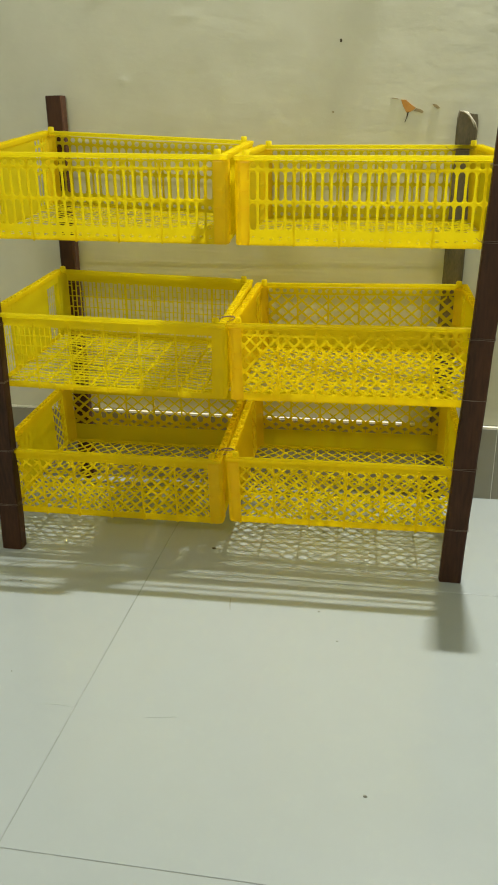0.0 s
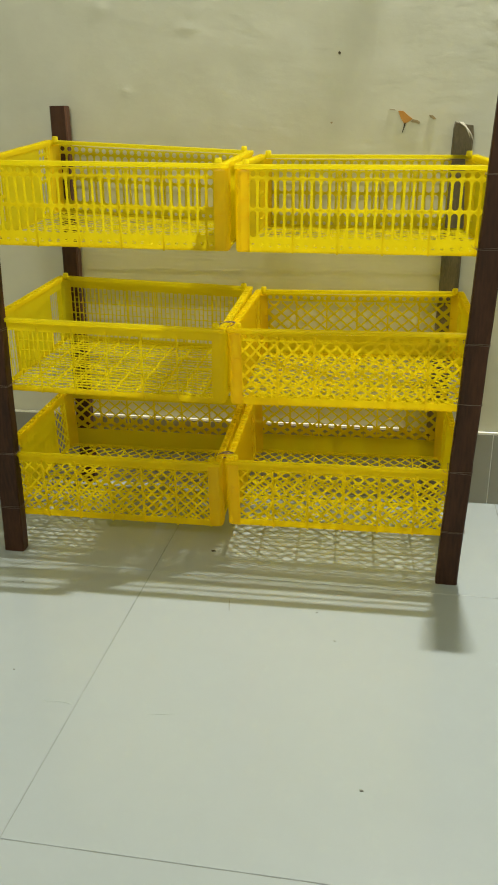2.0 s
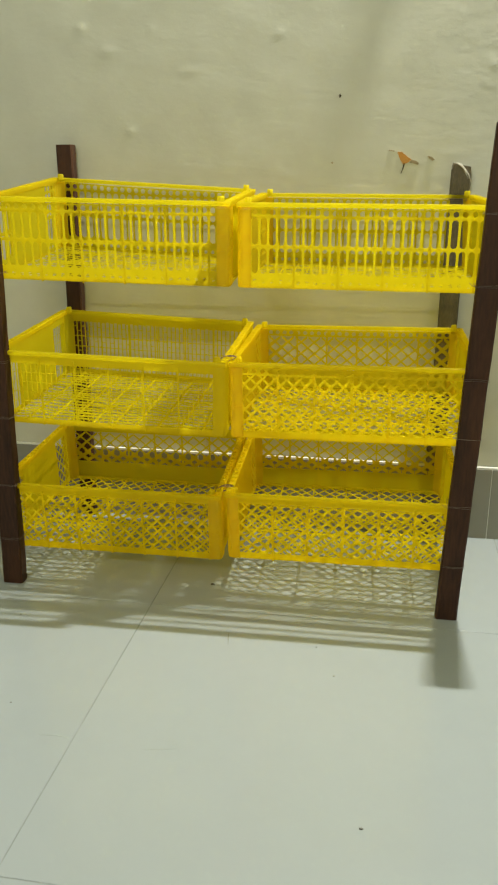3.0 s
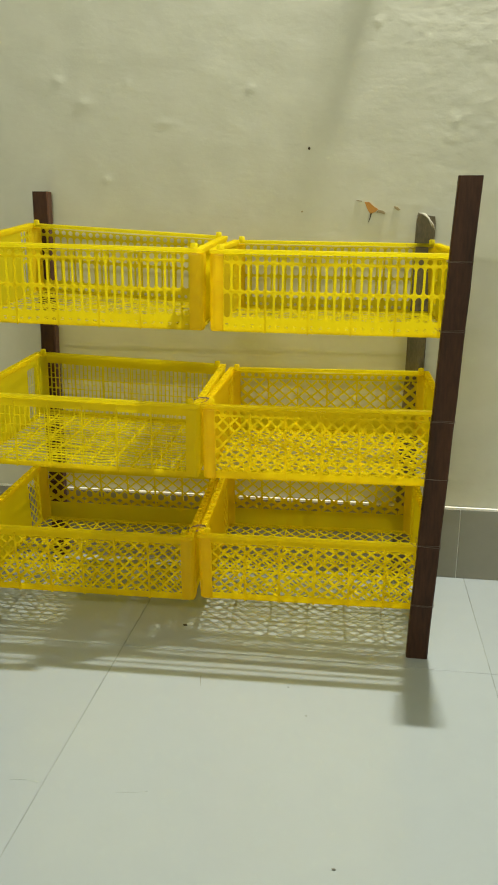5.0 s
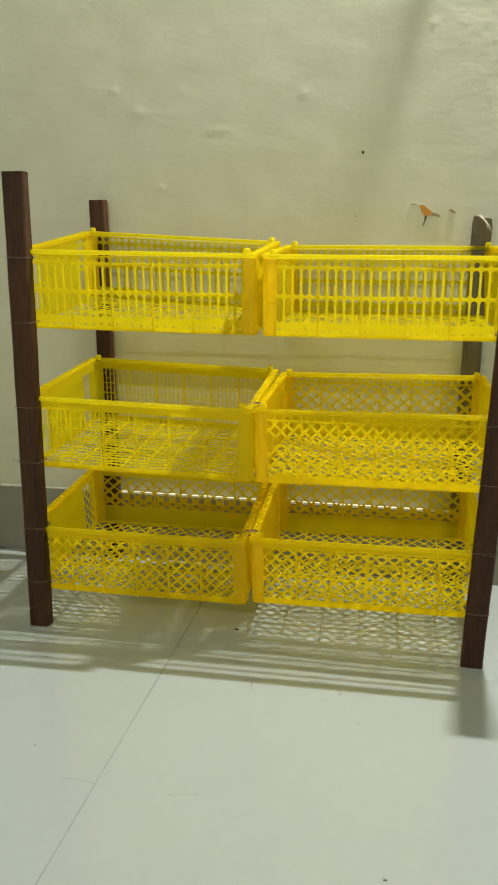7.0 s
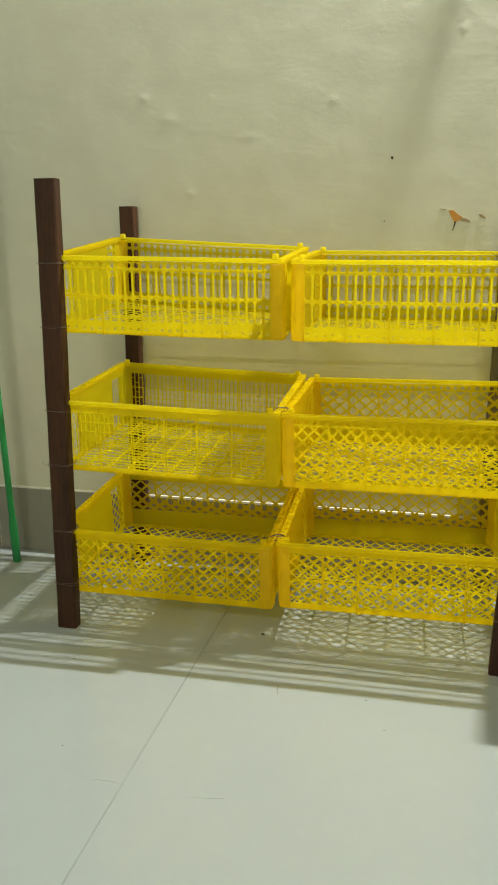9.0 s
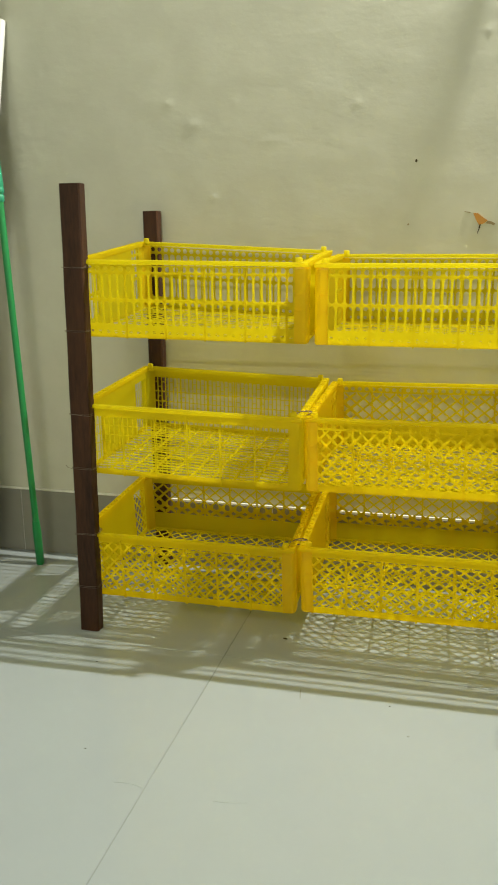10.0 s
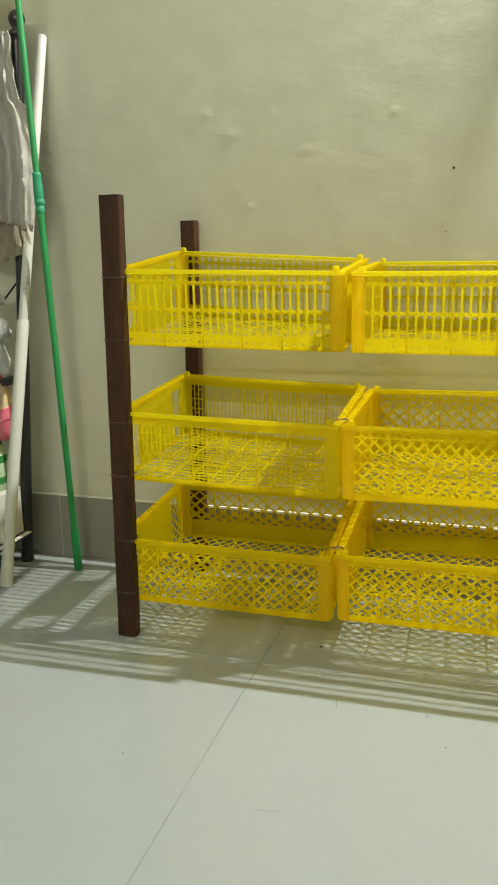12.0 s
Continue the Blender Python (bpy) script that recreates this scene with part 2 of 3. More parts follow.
def wavy_bar(bm, place, along_u, a0, a1, c, half, w0, w1, seed, amp, n=22):
    """A thin moulded bar of a base, slightly bent sideways and up and down."""
    prev = None
    for i in range(n + 1):
        a = a0 + (a1 - a0) * i / n
        side = c + amp * 0.8 * noise.noise(Vector((a * 28, seed * 3.7, 2.0)))
        up = amp * noise.noise(Vector((a * 24, c * 16, 7.0))) + amp * 0.35 * noise.noise(Vector((a * 60, seed * 2.3, 4.0)))
        ring = []
        for q, w in ((-half, w0), (half, w0), (half, w1), (-half, w1)):
            u, v = (a, side + q) if along_u else (side + q, a)
            ring.append(bm.verts.new(place(u, v, w + up)))
        if prev:
            for k in range(4):
                bm.faces.new((prev[k], prev[(k + 1) % 4], ring[(k + 1) % 4], ring[k]))
        else:
            bm.faces.new(ring)
        prev = ring
    bm.faces.new(prev[::-1])


def diagonal_bars(bm, place, u0, u1, v0, v1, du, dv, width, w0, w1, clip=None, bend=0.0):
    """Two families of slanting bars that cross, clipped to a rectangle; clip keeps a band of heights only."""
    for sgn, off in ((1, 0.0), (-1, 0.0006)):
        slope = dv / du * sgn
        half = width / 2 * math.sqrt(1 + slope * slope)
        span = (v1 - v0) / abs(slope)
        n = int((u1 - u0 + span) / du) + 2
        for i in range(n):
            c = u0 - (span if sgn > 0 else 0) + i * du
            lo, hi = c, c + span * sgn
            a, b = sorted((lo, hi))
            ua, ub = max(a, u0), min(b, u1)
            if ub - ua < 0.002:
                continue
            base = v0 - slope * c

            def line(u):
                return base + slope * u
            lo_v, hi_v = clip or (v0, v1)
            if clip:
                e = sorted(((lo_v - base) / slope, (hi_v - base) / slope))
                ua, ub = max(ua, e[0]), min(ub, e[1])
                if ub - ua < 0.002:
                    continue
            n_seg = max(1, int((ub - ua) / 0.012)) if bend else 1
            prev = None
            for k in range(n_seg + 1):
                u = ua + (ub - ua) * k / n_seg
                v = line(u)
                up = bend * noise.noise(Vector((u * 26, v * 26, 3.0)))
                dv_ = bend * 0.9 * noise.noise(Vector((u * 40, v * 40, sgn * 5.0))) if bend else 0
                ring = [bm.verts.new(place(u, min(max(v + dv_ + h, lo_v), hi_v), w + off + up)) for h, w in ((-half, w0), (half, w0), (half, w1), (-half, w1))]
                if prev:
                    for q in range(4):
                        bm.faces.new((prev[q], prev[(q + 1) % 4], ring[(q + 1) % 4], ring[q]))
                else:
                    bm.faces.new(ring)
                prev = ring
            bm.faces.new(prev[::-1])


def wall_slots(bm, place, u0, u1, heavy=False, bar=False):
    """Round holes, two rows of slots and a lower row of small holes; bar: one more rail across the back."""
    n = max(2, round((u1 - u0) / 0.0176))
    p = (u1 - u0) / n
    for i in range(n):
        a, b = u0 + i * p, u0 + (i + 1) * p
        ring_cell(bm, place, a, b, 0.1395, 0.156, 0.0056, 0.0056)
        ring_cell(bm, place, a, b, 0.083, 0.1395, 0.0063, 0.0266)
        ring_cell(bm, place, a, b, 0.026, 0.083, 0.0063, 0.0250)
        ring_cell(bm, place, a, b, 0.002, 0.026, 0.0040, 0.0040)
    slab(bm, place, u0, u1, 0.080, 0.084, T, T + 0.0012)
    slab(bm, place, u0, u1, 0.1365, 0.1395, T, T + 0.0010)
    if bar and heavy:
        slab(bm, place, u0, u1, 0.108, 0.1145, -0.0004, T + 0.0012)
    k = 5
    for i in range(0, n + 1, k):
        slab(bm, place, u0 + i * p - 0.0016, u0 + i * p + 0.0016, 0.0, 0.156, T, T + 0.0018)


def wall_grid(bm, place, u0, u1, heavy=False):
    """A fine mesh with heavier uprights; on the back its cross bars are staggered."""
    n = round((u1 - u0) / 0.0112)
    hv = 0.0015 if heavy else 0.0009
    p = (u1 - u0) / n
    for i in range(n + 1):
        u = u0 + p * i
        slab(bm, place, u - hv, u + hv, 0.008, 0.145, 0, T)
        if heavy and i < n:
            for j in range(5):
                v = 0.022 + j * 0.026 + (0.013 if i % 2 else 0.0)
                if v < 0.14:
                    slab(bm, place, u, u + p, v - 0.001, v + 0.001, 0.0004, T - 0.0004)
    rows = (0.045, 0.072, 0.100) if heavy else (0.030, 0.052, 0.074, 0.096, 0.118)
    for v in rows:
        slab(bm, place, u0, u1, v - hv * 0.7, v + hv * 0.7, 0.0003, T - 0.0003)
    slab(bm, place, u0, u1, 0.138, 0.157, 0.0002, T + 0.0002)
    slab(bm, place, u0, u1, 0.0, 0.012, 0.0002, T + 0.0004)
    m = max(1, round((u1 - u0) / 0.082))
    for i in range(m + 1):
        u = u0 + (u1 - u0) * i / m
        slab(bm, place, u - 0.0015, u + 0.0015, 0.0, 0.15, T, T + 0.0025)


def wall_diamond(bm, place, u0, u1, heavy=False, holes=False):
    """A slanting lattice between a top and a bottom band, with uprights."""
    top = 0.142
    if holes:
        n = round((u1 - u0) / 0.0176)
        p = (u1 - u0) / n
        for i in range(n):
            ring_cell(bm, place, u0 + i * p, u0 + (i + 1) * p, 0.139, 0.157, 0.0054, 0.0048)
        top = 0.139
    else:
        slab(bm, place, u0, u1, top, 0.157, 0.0002, T + 0.0002)
    low = 0.052 if heavy else 0.016
    slab(bm, place, u0, u1, 0.0, low, 0.0002, T + 0.0004)
    if heavy:
        diagonal_bars(bm, place, u0, u1, low - 0.001, top + 0.001, 0.0335, 0.0310, 0.0095 if holes else 0.0085, 0, T - 0.0004)
        if not holes:
            diagonal_bars(bm, place, u0, u1, low - 0.001, top + 0.001, 0.0335, 0.0310, 0.0160, 0.0008, T - 0.0002, clip=(low - 0.001, 0.090))
    else:
        diagonal_bars(bm, place, u0, u1, low - 0.001, top + 0.001, 0.0255, 0.0275, 0.0050, 0, T - 0.0004, bend=0.0012)
    m = max(1, round((u1 - u0) / 0.082))
    for i in range(m + 1):
        u = u0 + (u1 - u0) * i / m
        slab(bm, place, u - 0.0022, u + 0.0022, 0.0, 0.15, T, T + 0.003)


def build_crate(style, material, corner_material):
    """An open crate; its origin is the lower front corner at the low x end."""
    wall = {"slots": wall_slots, "slots_bar": lambda b, p, u, v, h=False: wall_slots(b, p, u, v, h, True), "grid": wall_grid, "diamond": wall_diamond, "diamond_holes": lambda b, p, u, v, h=False: wall_diamond(b, p, u, v, h, True)}[style]
    crate = empty("crate")
    cp = 0.027

    def front(u, v, w):
        return (u, 0.004 - w, v)

    def back(u, v, w):
        return (u, CD - 0.004 + w, v)

    def end_a(u, v, w):
        return (INSET - w, u, v)

    def end_b(u, v, w):
        return (CW - INSET + w, u, v)

    for name, pl, length in (("front_panel", front, CW), ("back_panel", back, CW), ("end_panel", end_a, CD), ("end_panel", end_b, CD)):
        bm = bmesh.new()
        if length == CW:
            wall(bm, pl, cp, length - cp, name == "back_panel")
        else:
            # open work beside a solid ribbed plate
            q = 0.095
            wall(bm, pl, cp, q)
            wall(bm, pl, length - q, length - cp)
            slab(bm, pl, q, length - q, 0.0, 0.157, 0, T)
        panel = part(name, bm, material, crate)
        if length == CD:
            for i in range(10):
                u = q + (length - 2 * q) * i / 9
                bm = bmesh.new()
                slab(bm, pl, u - 0.002, u + 0.002, 0.0, 0.154, T, T + 0.0045)
                part("rib", bm, material, panel)

    # rim: a flat flange turned outwards, with a rounded lip
    bm = bmesh.new()
    for (y0, y1) in ((-0.004, 0.0075), (CD - 0.0075, CD + 0.004)):
        bm_box(bm, 0, CW, y0, y1, 0.1565, CH, 0.0018)
    rungs = 34 if style.startswith("slots") else 21
    for x, sg in ((0.0, 1), (CW, -1)):
        # the ends carry a ladder-like flange
        for a, b in ((0.0, 0.0035), (INSET - 0.0035, INSET + 0.0015)):
            x0, x1 = sorted((x + sg * a, x + sg * b))
            bm_box(bm, x0, x1, 0.0076, CD - 0.0076, 0.1560, CH)
        for i in range(rungs):
            y = 0.016 + i * (CD - 0.032) / (rungs - 1)
            h = (CD - 0.032) / (rungs - 1) * 0.26
            x0, x1 = sorted((x + sg * 0.0012, x + sg * (INSET + 0.0008)))
            bm_box(bm, x0, x1, y - h, y + h, 0.1535, CH + 0.0014)
    part("rim", bm, material, crate)

    # base lattice
    bm = bmesh.new()

    def flat(u, v, w):
        return (u, v, 0.003 + w)
    if style.startswith("slots"):
        for i in range(18):
            slab(bm, flat, 0.008 + i * (CW - 0.016) / 17 - 0.0012, 0.008 + i * (CW - 0.016) / 17 + 0.0012, 0.006, CD - 0.006, -0.0006, 0.0006)
        for j in range(22):
            wavy_bar(bm, flat, True, 0.006, CW - 0.006, 0.008 + j * (CD - 0.016) / 21, 0.0020, 0.0, 0.0018, j + (50 if style == "slots" else 0), 0.0052, 30)
    elif style == "grid":
        for i in range(11):
            wavy_bar(bm, flat, False, 0.006, CD - 0.006, 0.008 + i * (CW - 0.016) / 10, 0.0025, 0.0, 0.0034, 90 + i, 0.0016)
        for i in range(20):
            slab(bm, flat, 0.0205 + i * 0.0246 - 0.0007, 0.0205 + i * 0.0246 + 0.0007, 0.006, CD - 0.006, 0.0, 0.0008)
        for j in range(22):
            wavy_bar(bm, flat, True, 0.006, CW - 0.006, 0.008 + j * (CD - 0.016) / 21, 0.0022, 0.0003, 0.0028, j, 0.0044, 34)
    else:
        diagonal_bars(bm, flat, 0.006, CW - 0.006, 0.006, CD - 0.006, 0.0300, 0.0325, 0.0034, 0, 0.0022, bend=0.0036)
        for i in range(1, 6):
            wavy_bar(bm, flat, False, 0.006, CD - 0.006, CW * i / 6, 0.0018, -0.0012, 0.0022, i, 0.0012)
        for i in (1, 2):
            wavy_bar(bm, flat, True, 0.006, CW - 0.006, CD * i / 3, 0.0018, -0.0010, 0.0024, i, 0.0012)
    for (x0, x1, y0, y1) in ((0.004, CW - 0.004, 0.004, 0.012), (0.004, CW - 0.004, CD - 0.012, CD - 0.004), (0.004, 0.012, 0.012, CD - 0.012), (CW - 0.012, CW - 0.004, 0.012, CD - 0.012)):
        bm_box(bm, x0, x1, y0, y1, 0.0, 0.006)
    part("base", bm, material, crate)

    # corner columns, hollow, with a stacking peg on top and a foot below
    for sx in (0, 1):
        for sy in (0, 1):
            bm = bmesh.new()

            def cor(x, y):
                return (x if not sx else CW - x, y if not sy else CD - y)
            outline = [(0.0, 0.012), (0.0012, 0.0062), (0.0062, 0.0012), (0.012, 0.0), (cp + 0.001, 0.0), (cp + 0.001, 0.0045), (cp - 0.006, 0.009), (0.014, 0.014), (0.009, cp - 0.006), (0.0045, cp + 0.001), (0.0, cp + 0.001)]
            rings = []
            for z in (0.0005, 0.004, 0.152, 0.1562):
                inset = 0.0012 if z in (0.0005, 0.1562) else 0
                rings.append([bm.verts.new((*cor(x + inset * (x < 0.02), y + inset * (y < 0.02)), z)) for x, y in outline])
            for a, b in zip(rings, rings[1:]):
                for k in range(len(outline)):
                    j = (k + 1) % len(outline)
                    bm.faces.new((a[k], a[j], b[j], b[k]))
            bm.faces.new(rings[0])
            bm.faces.new(rings[-1])
            x0, x1 = sorted((cor(0.011, 0)[0], cor(cp, 0)[0]))
            y0, y1 = sorted((cor(0, -0.0008)[1], cor(0, 0.008)[1]))
            for z in (0.068, 0.100):
                bm_box(bm, x0, x1, y0, y1, z, z + 0.002)
            part("corner_post", bm, corner_material, crate)
            bm = bmesh.new()
            px, py = cor(0.021, 0.010)
            bm_tube(bm, [(px, py, CH - 0.002), (px, py, CH + 0.008), (px, py, CH + 0.0095)], [0.0072, 0.0070, 0.0055], 10)
            part("peg", bm, material, crate)
    return crate


# style, pose, twist, flare, height
CRATES = [
    ("slots", (-0.836, 1.642, 0.711, 3.44, 1.06, 1.96), 0.019, -0.016, 1.032, "bright yellow slotted plastic crate tied to dark posts"),
    ("slots_bar", (-0.317, 1.669, 0.700, 2.38, 0.48, 1.24), 0.0, 0.014, 1.032, "bright yellow slotted plastic crate beside a broken post"),
    ("grid", (-0.847, 1.645, 0.391, 4.21, 1.47, 0.89), 0.007, -0.016, 1.018, "dull yellow plastic crate with fine square mesh"),
    ("diamond_holes", (-0.331, 1.655, 0.378, 3.01, -0.60, -0.16), 0.0, 0.014, 1.018, "yellow plastic crate with diamond lattice and round holes"),
    ("diamond", (-0.859, 1.645, 0.083, 6.0, 0.22, 0.98), 0.0, -0.018, 1.0, "deep yellow plastic crate with diamond lattice sides"),
    ("diamond", (-0.340, 1.658, 0.087, 6.3, -0.46, 0.57), 0.0, 0.014, 1.0, "deep yellow plastic crate with diamond lattice sides"),
]
MATERIALS = {"slots": M_YA, "slots_bar": M_YA, "grid": M_YB}
for style, at, twist, flare, tall, label in CRATES:
    c = build_crate(style, MATERIALS.get(style, M_YC), M_YCORNER if style != "grid" else M_YB)
    c.matrix_basis = pose(*at)
    tagged(c, label, "crate", "crates of the rack")
    # the tied crates have warped: an outer corner stands higher, the outer end is splayed, long rims sag a little
    for o in c.children_recursive:
        for v in o.data.vertices:
            u, w = v.co.x / CW, v.co.y / CD
            v.co.z = v.co.z * tall + twist * (1 - u) * w - 0.0022 * math.sin(math.pi * min(max(u, 0), 1)) + 0.0008 * noise.noise(Vector((u * 9, w * 7, at[0] * 9)))
            v.co.x += flare * (1 - w) * ((1 - u) if flare < 0 else u)
            v.co.y += 0.0018 * noise.noise(Vector((u * 5, v.co.z * 14, at[2] * 9 + w * 3)))


# ---- posts ----
def build_post(name, foot, top, w, d, material, label, broken=False):
    """A squared timber from foot to top, both given at the middle of its front face."""
    bm = bmesh.new()
    n = 14
    rings = []
    foot, top = Vector(foot), Vector(top)
    for i in range(n + 1):
        c = foot.lerp(top, i / n)
        j = 0.0006 * math.sin(i * 2.3 + foot.x * 9)
        ch = 0.003
        ol = [(-w / 2 + ch, 0), (w / 2 - ch, 0), (w / 2, ch), (w / 2, d - ch), (w / 2 - ch, d), (-w / 2 + ch, d), (-w / 2, d - ch), (-w / 2, ch)]
        rings.append([bm.verts.new((c.x + x + j, c.y + y, c.z)) for x, y in ol])
    for a, b in zip(rings, rings[1:]):
        for k in range(8):
            bm.faces.new((a[k], a[(k + 1) % 8], b[(k + 1) % 8], b[k]))
    bm.faces.new(rings[0][::-1])
    if broken:
        for k, dz in zip(range(8), (0.0, -0.006, -0.026, -0.030, -0.008, 0.004, -0.008, -0.012)):
            rings[-1][k].co.z += dz
    c = bm.verts.new(sum((v.co for v in rings[-1]), Vector()) / 8 + Vector((0, 0, 0.004 if broken else 0.0005)))
    for k in range(8):
        bm.faces.new((rings[-1][k], rings[-1][(k + 1) % 8], c))
    ob = part(name, bm, material)
    return tagged(ob, label, "post", "posts of the rack")


build_post("wooden_post", (-0.853, 1.612, 0), (-0.838, 1.612, 1.040), 0.048, 0.030, M_WOOD, "dark brown stained wooden post standing on the tiles")
build_post("wooden_post", (0.153, 1.612, 0), (0.196, 1.634, 1.012), 0.046, 0.024, M_WOOD, "dark brown stained wooden post leaning slightly outwards")
build_post("wooden_post", (-0.826, 2.040, 0), (-0.827, 2.040, 1.001), 0.042, 0.029, M_WOOD, "dark brown wooden post close to the plaster wall")
broken_post = build_post("wooden_post", (0.133, 2.0475, 0), (0.148, 2.0475, 0.951), 0.046, 0.023, M_WOOD_GREY, "weathered grey wooden post with a broken top", True)



def build_splinter(post):
    """The pale torn fibres along the broken top of a post."""
    bm = bmesh.new()
    for k, (dx, dz, r) in enumerate(((0.0, 0.0, 0.0026), (0.003, -0.004, 0.0018), (-0.004, 0.002, 0.0015))):
        pts = [(0.137 + dx + 0.030 * t, 2.0465 - 0.002 * k, 0.951 + dz - 0.004 * t - 0.030 * t * t + 0.0015 * math.sin(9 * t + k)) for t in (0.0, 0.2, 0.4, 0.6, 0.8, 1.0)]
        bm_tube(bm, pts, [r * 0.4, r, r * 1.2, r, r * 0.9, r * 0.3], 7)
    part("splinter", bm, mat("torn_wood_fibre", (0.42, 0.40, 0.32), 0.9, second=(0.20, 0.18, 0.12), scale=60), post, "pale torn fibres")


build_splinter(broken_post)

# ---- leaning poles in the corner ----
def build_handle():
    h = tagged(empty("mop_handle", pose(-1.186, 1.968, 0)), "green telescopic mop handle leaning in the corner", "handle")
    a, b = Vector((0, 0, 0.0)), Vector((-0.0396, -0.0437, 1.75))
    bm = bmesh.new()
    bm_tube(bm, [a.lerp(b, k) for k in (0.05, 0.62)], 0.0092, 16)
    part("lower_tube", bm, M_GREEN, h)
    bm = bmesh.new()
    bm_tube(bm, [a.lerp(b, k) for k in (0.62, 1.0)], 0.0084, 16)
    part("upper_tube", bm, M_GREEN, h)
    bm = bmesh.new()
    bm_tube(bm, [a.lerp(b, k) for k in (0.0, 0.002, 0.06, 0.078)], [0.009, 0.0118, 0.0124, 0.0104], 16)
    part("end_cap", bm, M_GREEN, h)
    bm = bmesh.new()
    bm_tube(bm, [a.lerp(b, k) for k in (0.587, 0.589, 0.596, 0.597, 0.599, 0.600, 0.606, 0.607, 0.609, 0.610, 0.626, 0.641, 0.642, 0.646, 0.647)], [0.0100, 0.0122, 0.0122, 0.0110, 0.0110, 0.0134, 0.0137, 0.0128, 0.0128, 0.0135, 0.0128, 0.0114, 0.0120, 0.0120, 0.0092], 18)
    part("locking_sleeve", bm, M_GREEN_GRIP, h)


build_handle()


def build_pipe():
    h = tagged(empty("plastic_pipe", pose(-1.329, 1.807, 0)), "scuffed white plastic pipe leaning against the wall", "pipe")
    a, b = Vector((0, 0, 0.0)), Vector((0.092, 0.252, 1.495))
    bm = bmesh.new()
    bm_tube(bm, [a.lerp(b, k) for k in (0.048, 0.495, 0.498)], [0.0165, 0.0165, 0.0150], 18)
    part("lower_pipe", bm, M_PVC, h)
    bm = bmesh.new()
    bm_tube(bm, [a.lerp(b, k) for k in (0.49, 0.997, 1.0)], [0.0135, 0.0135, 0.012], 18)
    part("upper_pipe", bm, M_PVC, h)
    bm = bmesh.new()
    bm_tube(bm, [a.lerp(b, k) for k in (0, 0.046, 0.050)], [0.0182, 0.0182, 0.0166], 18)
    part("coupling", bm, M_PVC, h)
    rnd = random.Random(4)
    for k in range(22):
        f = rnd.choice((0.555, 0.56, 0.565, 0.575, rnd.uniform(0.1, 0.95)))
        r = (0.0165 if f < 0.49 else 0.0135) + 0.0001
        ang = rnd.uniform(-2.6, -0.4)
        p = a.lerp(b, f) + Vector((math.cos(ang) * r, math.sin(ang) * r, rnd.uniform(-0.006, 0.006)))
        bm = bmesh.new()
        bmesh.ops.create_icosphere(bm, subdivisions=1, radius=1.0)
        for v in bm.verts:
            v.co = Vector((v.co.x * 0.0011, v.co.y * 0.0007, v.co.z * rnd.uniform(0.0010, 0.0024))) + p
        part("dirt_spot", bm, M_DIRT, h)


build_pipe()


# ---- wire ties ----
def wire_tie(x, y0, y1, z, w, seed):
    """Two turns of thin wire round a post and the panel behind it, with a twisted tail."""
    rnd = random.Random(seed)
    bm = bmesh.new()
    pts = []
    for turn in (0, 1):
        dz = turn * 0.0028 + rnd.uniform(-0.001, 0.001)
        t1, t2 = rnd.uniform(-0.002, 0.002), rnd.uniform(-0.002, 0.002)
        for px, py, pz in ((-w, y0 - 0.0012, t1), (0, y0 - 0.0016, 0.0), (w, y0 - 0.0012, t2), (w + 0.0012, (y0 + y1) / 2, t2), (w, y1, 0), (-w, y1, 0), (-w - 0.0012, (y0 + y1) / 2, t1)):
            pts.append((x + px, py, z + pz + dz))
    side = rnd.choice((-1, 1))
    if seed % 3 == 0:
        pts += [(x + side * w, y0 - 0.003, z), (x + side * (w + 0.008), y0 - 0.006, z + 0.004), (x + side * (w + 0.013), y0 - 0.004, z + 0.009)]
    bm_tube(bm, pts, 0.0005, 5)
    return tagged(part("wire_tie", bm, M_WIRE), "thin rusty binding wire wound round a wooden post", "wire", "wire ties of the rack")


for k, z in enumerate((0.863, 0.725, 0.535, 0.409, 0.249, 0.113)):
    wire_tie(-0.853 + 0.015 * z / 1.04, 1.612, 1.652, z, 0.0255, k)
for k, z in enumerate((0.849, 0.715, 0.531, 0.408, 0.260, 0.124)):
    wire_tie(0.153 + 0.042 * z / 1.01, 1.612 + 0.0217 * z, 1.665, z, 0.0245, 20 + k)
for k, z in enumerate((0.895, 0.560, 0.235)):
    wire_tie(-0.826, 2.016, 2.0715, z, 0.0225, 40 + k)
for k, z in enumerate((0.870, 0.550, 0.238)):
    wire_tie(0.140, 2.044, 2.0725, z, 0.0245, 60 + k)


def centre_tie(x, y, z, seed):
    """A twist of wire that joins two crate rims."""
    rnd = random.Random(seed)
    bm = bmesh.new()
    pts = []
    for i in range(26):
        a = i / 25 * 4 * math.pi
        pts.append((x + 0.018 * math.cos(a) + rnd.uniform(-0.001, 0.001), y + 0.006 * math.sin(a) + i * 0.0003, z + 0.003 + 0.006 * math.sin(a + 0.6)))
    pts += [(x + 0.006, y - 0.008, z + 0.010), (x - 0.006, y - 0.012, z + 0.012)]
    bm_tube(bm, pts, 0.0008, 5)
    tagged(part("wire_tie", bm, M_WIRE), "twisted wire joining two crate rims", "wire", "wire ties of the rack")


centre_tie(-0.338, 1.668, 0.5465, 7)
centre_tie(-0.346, 1.672, 0.2485, 8)


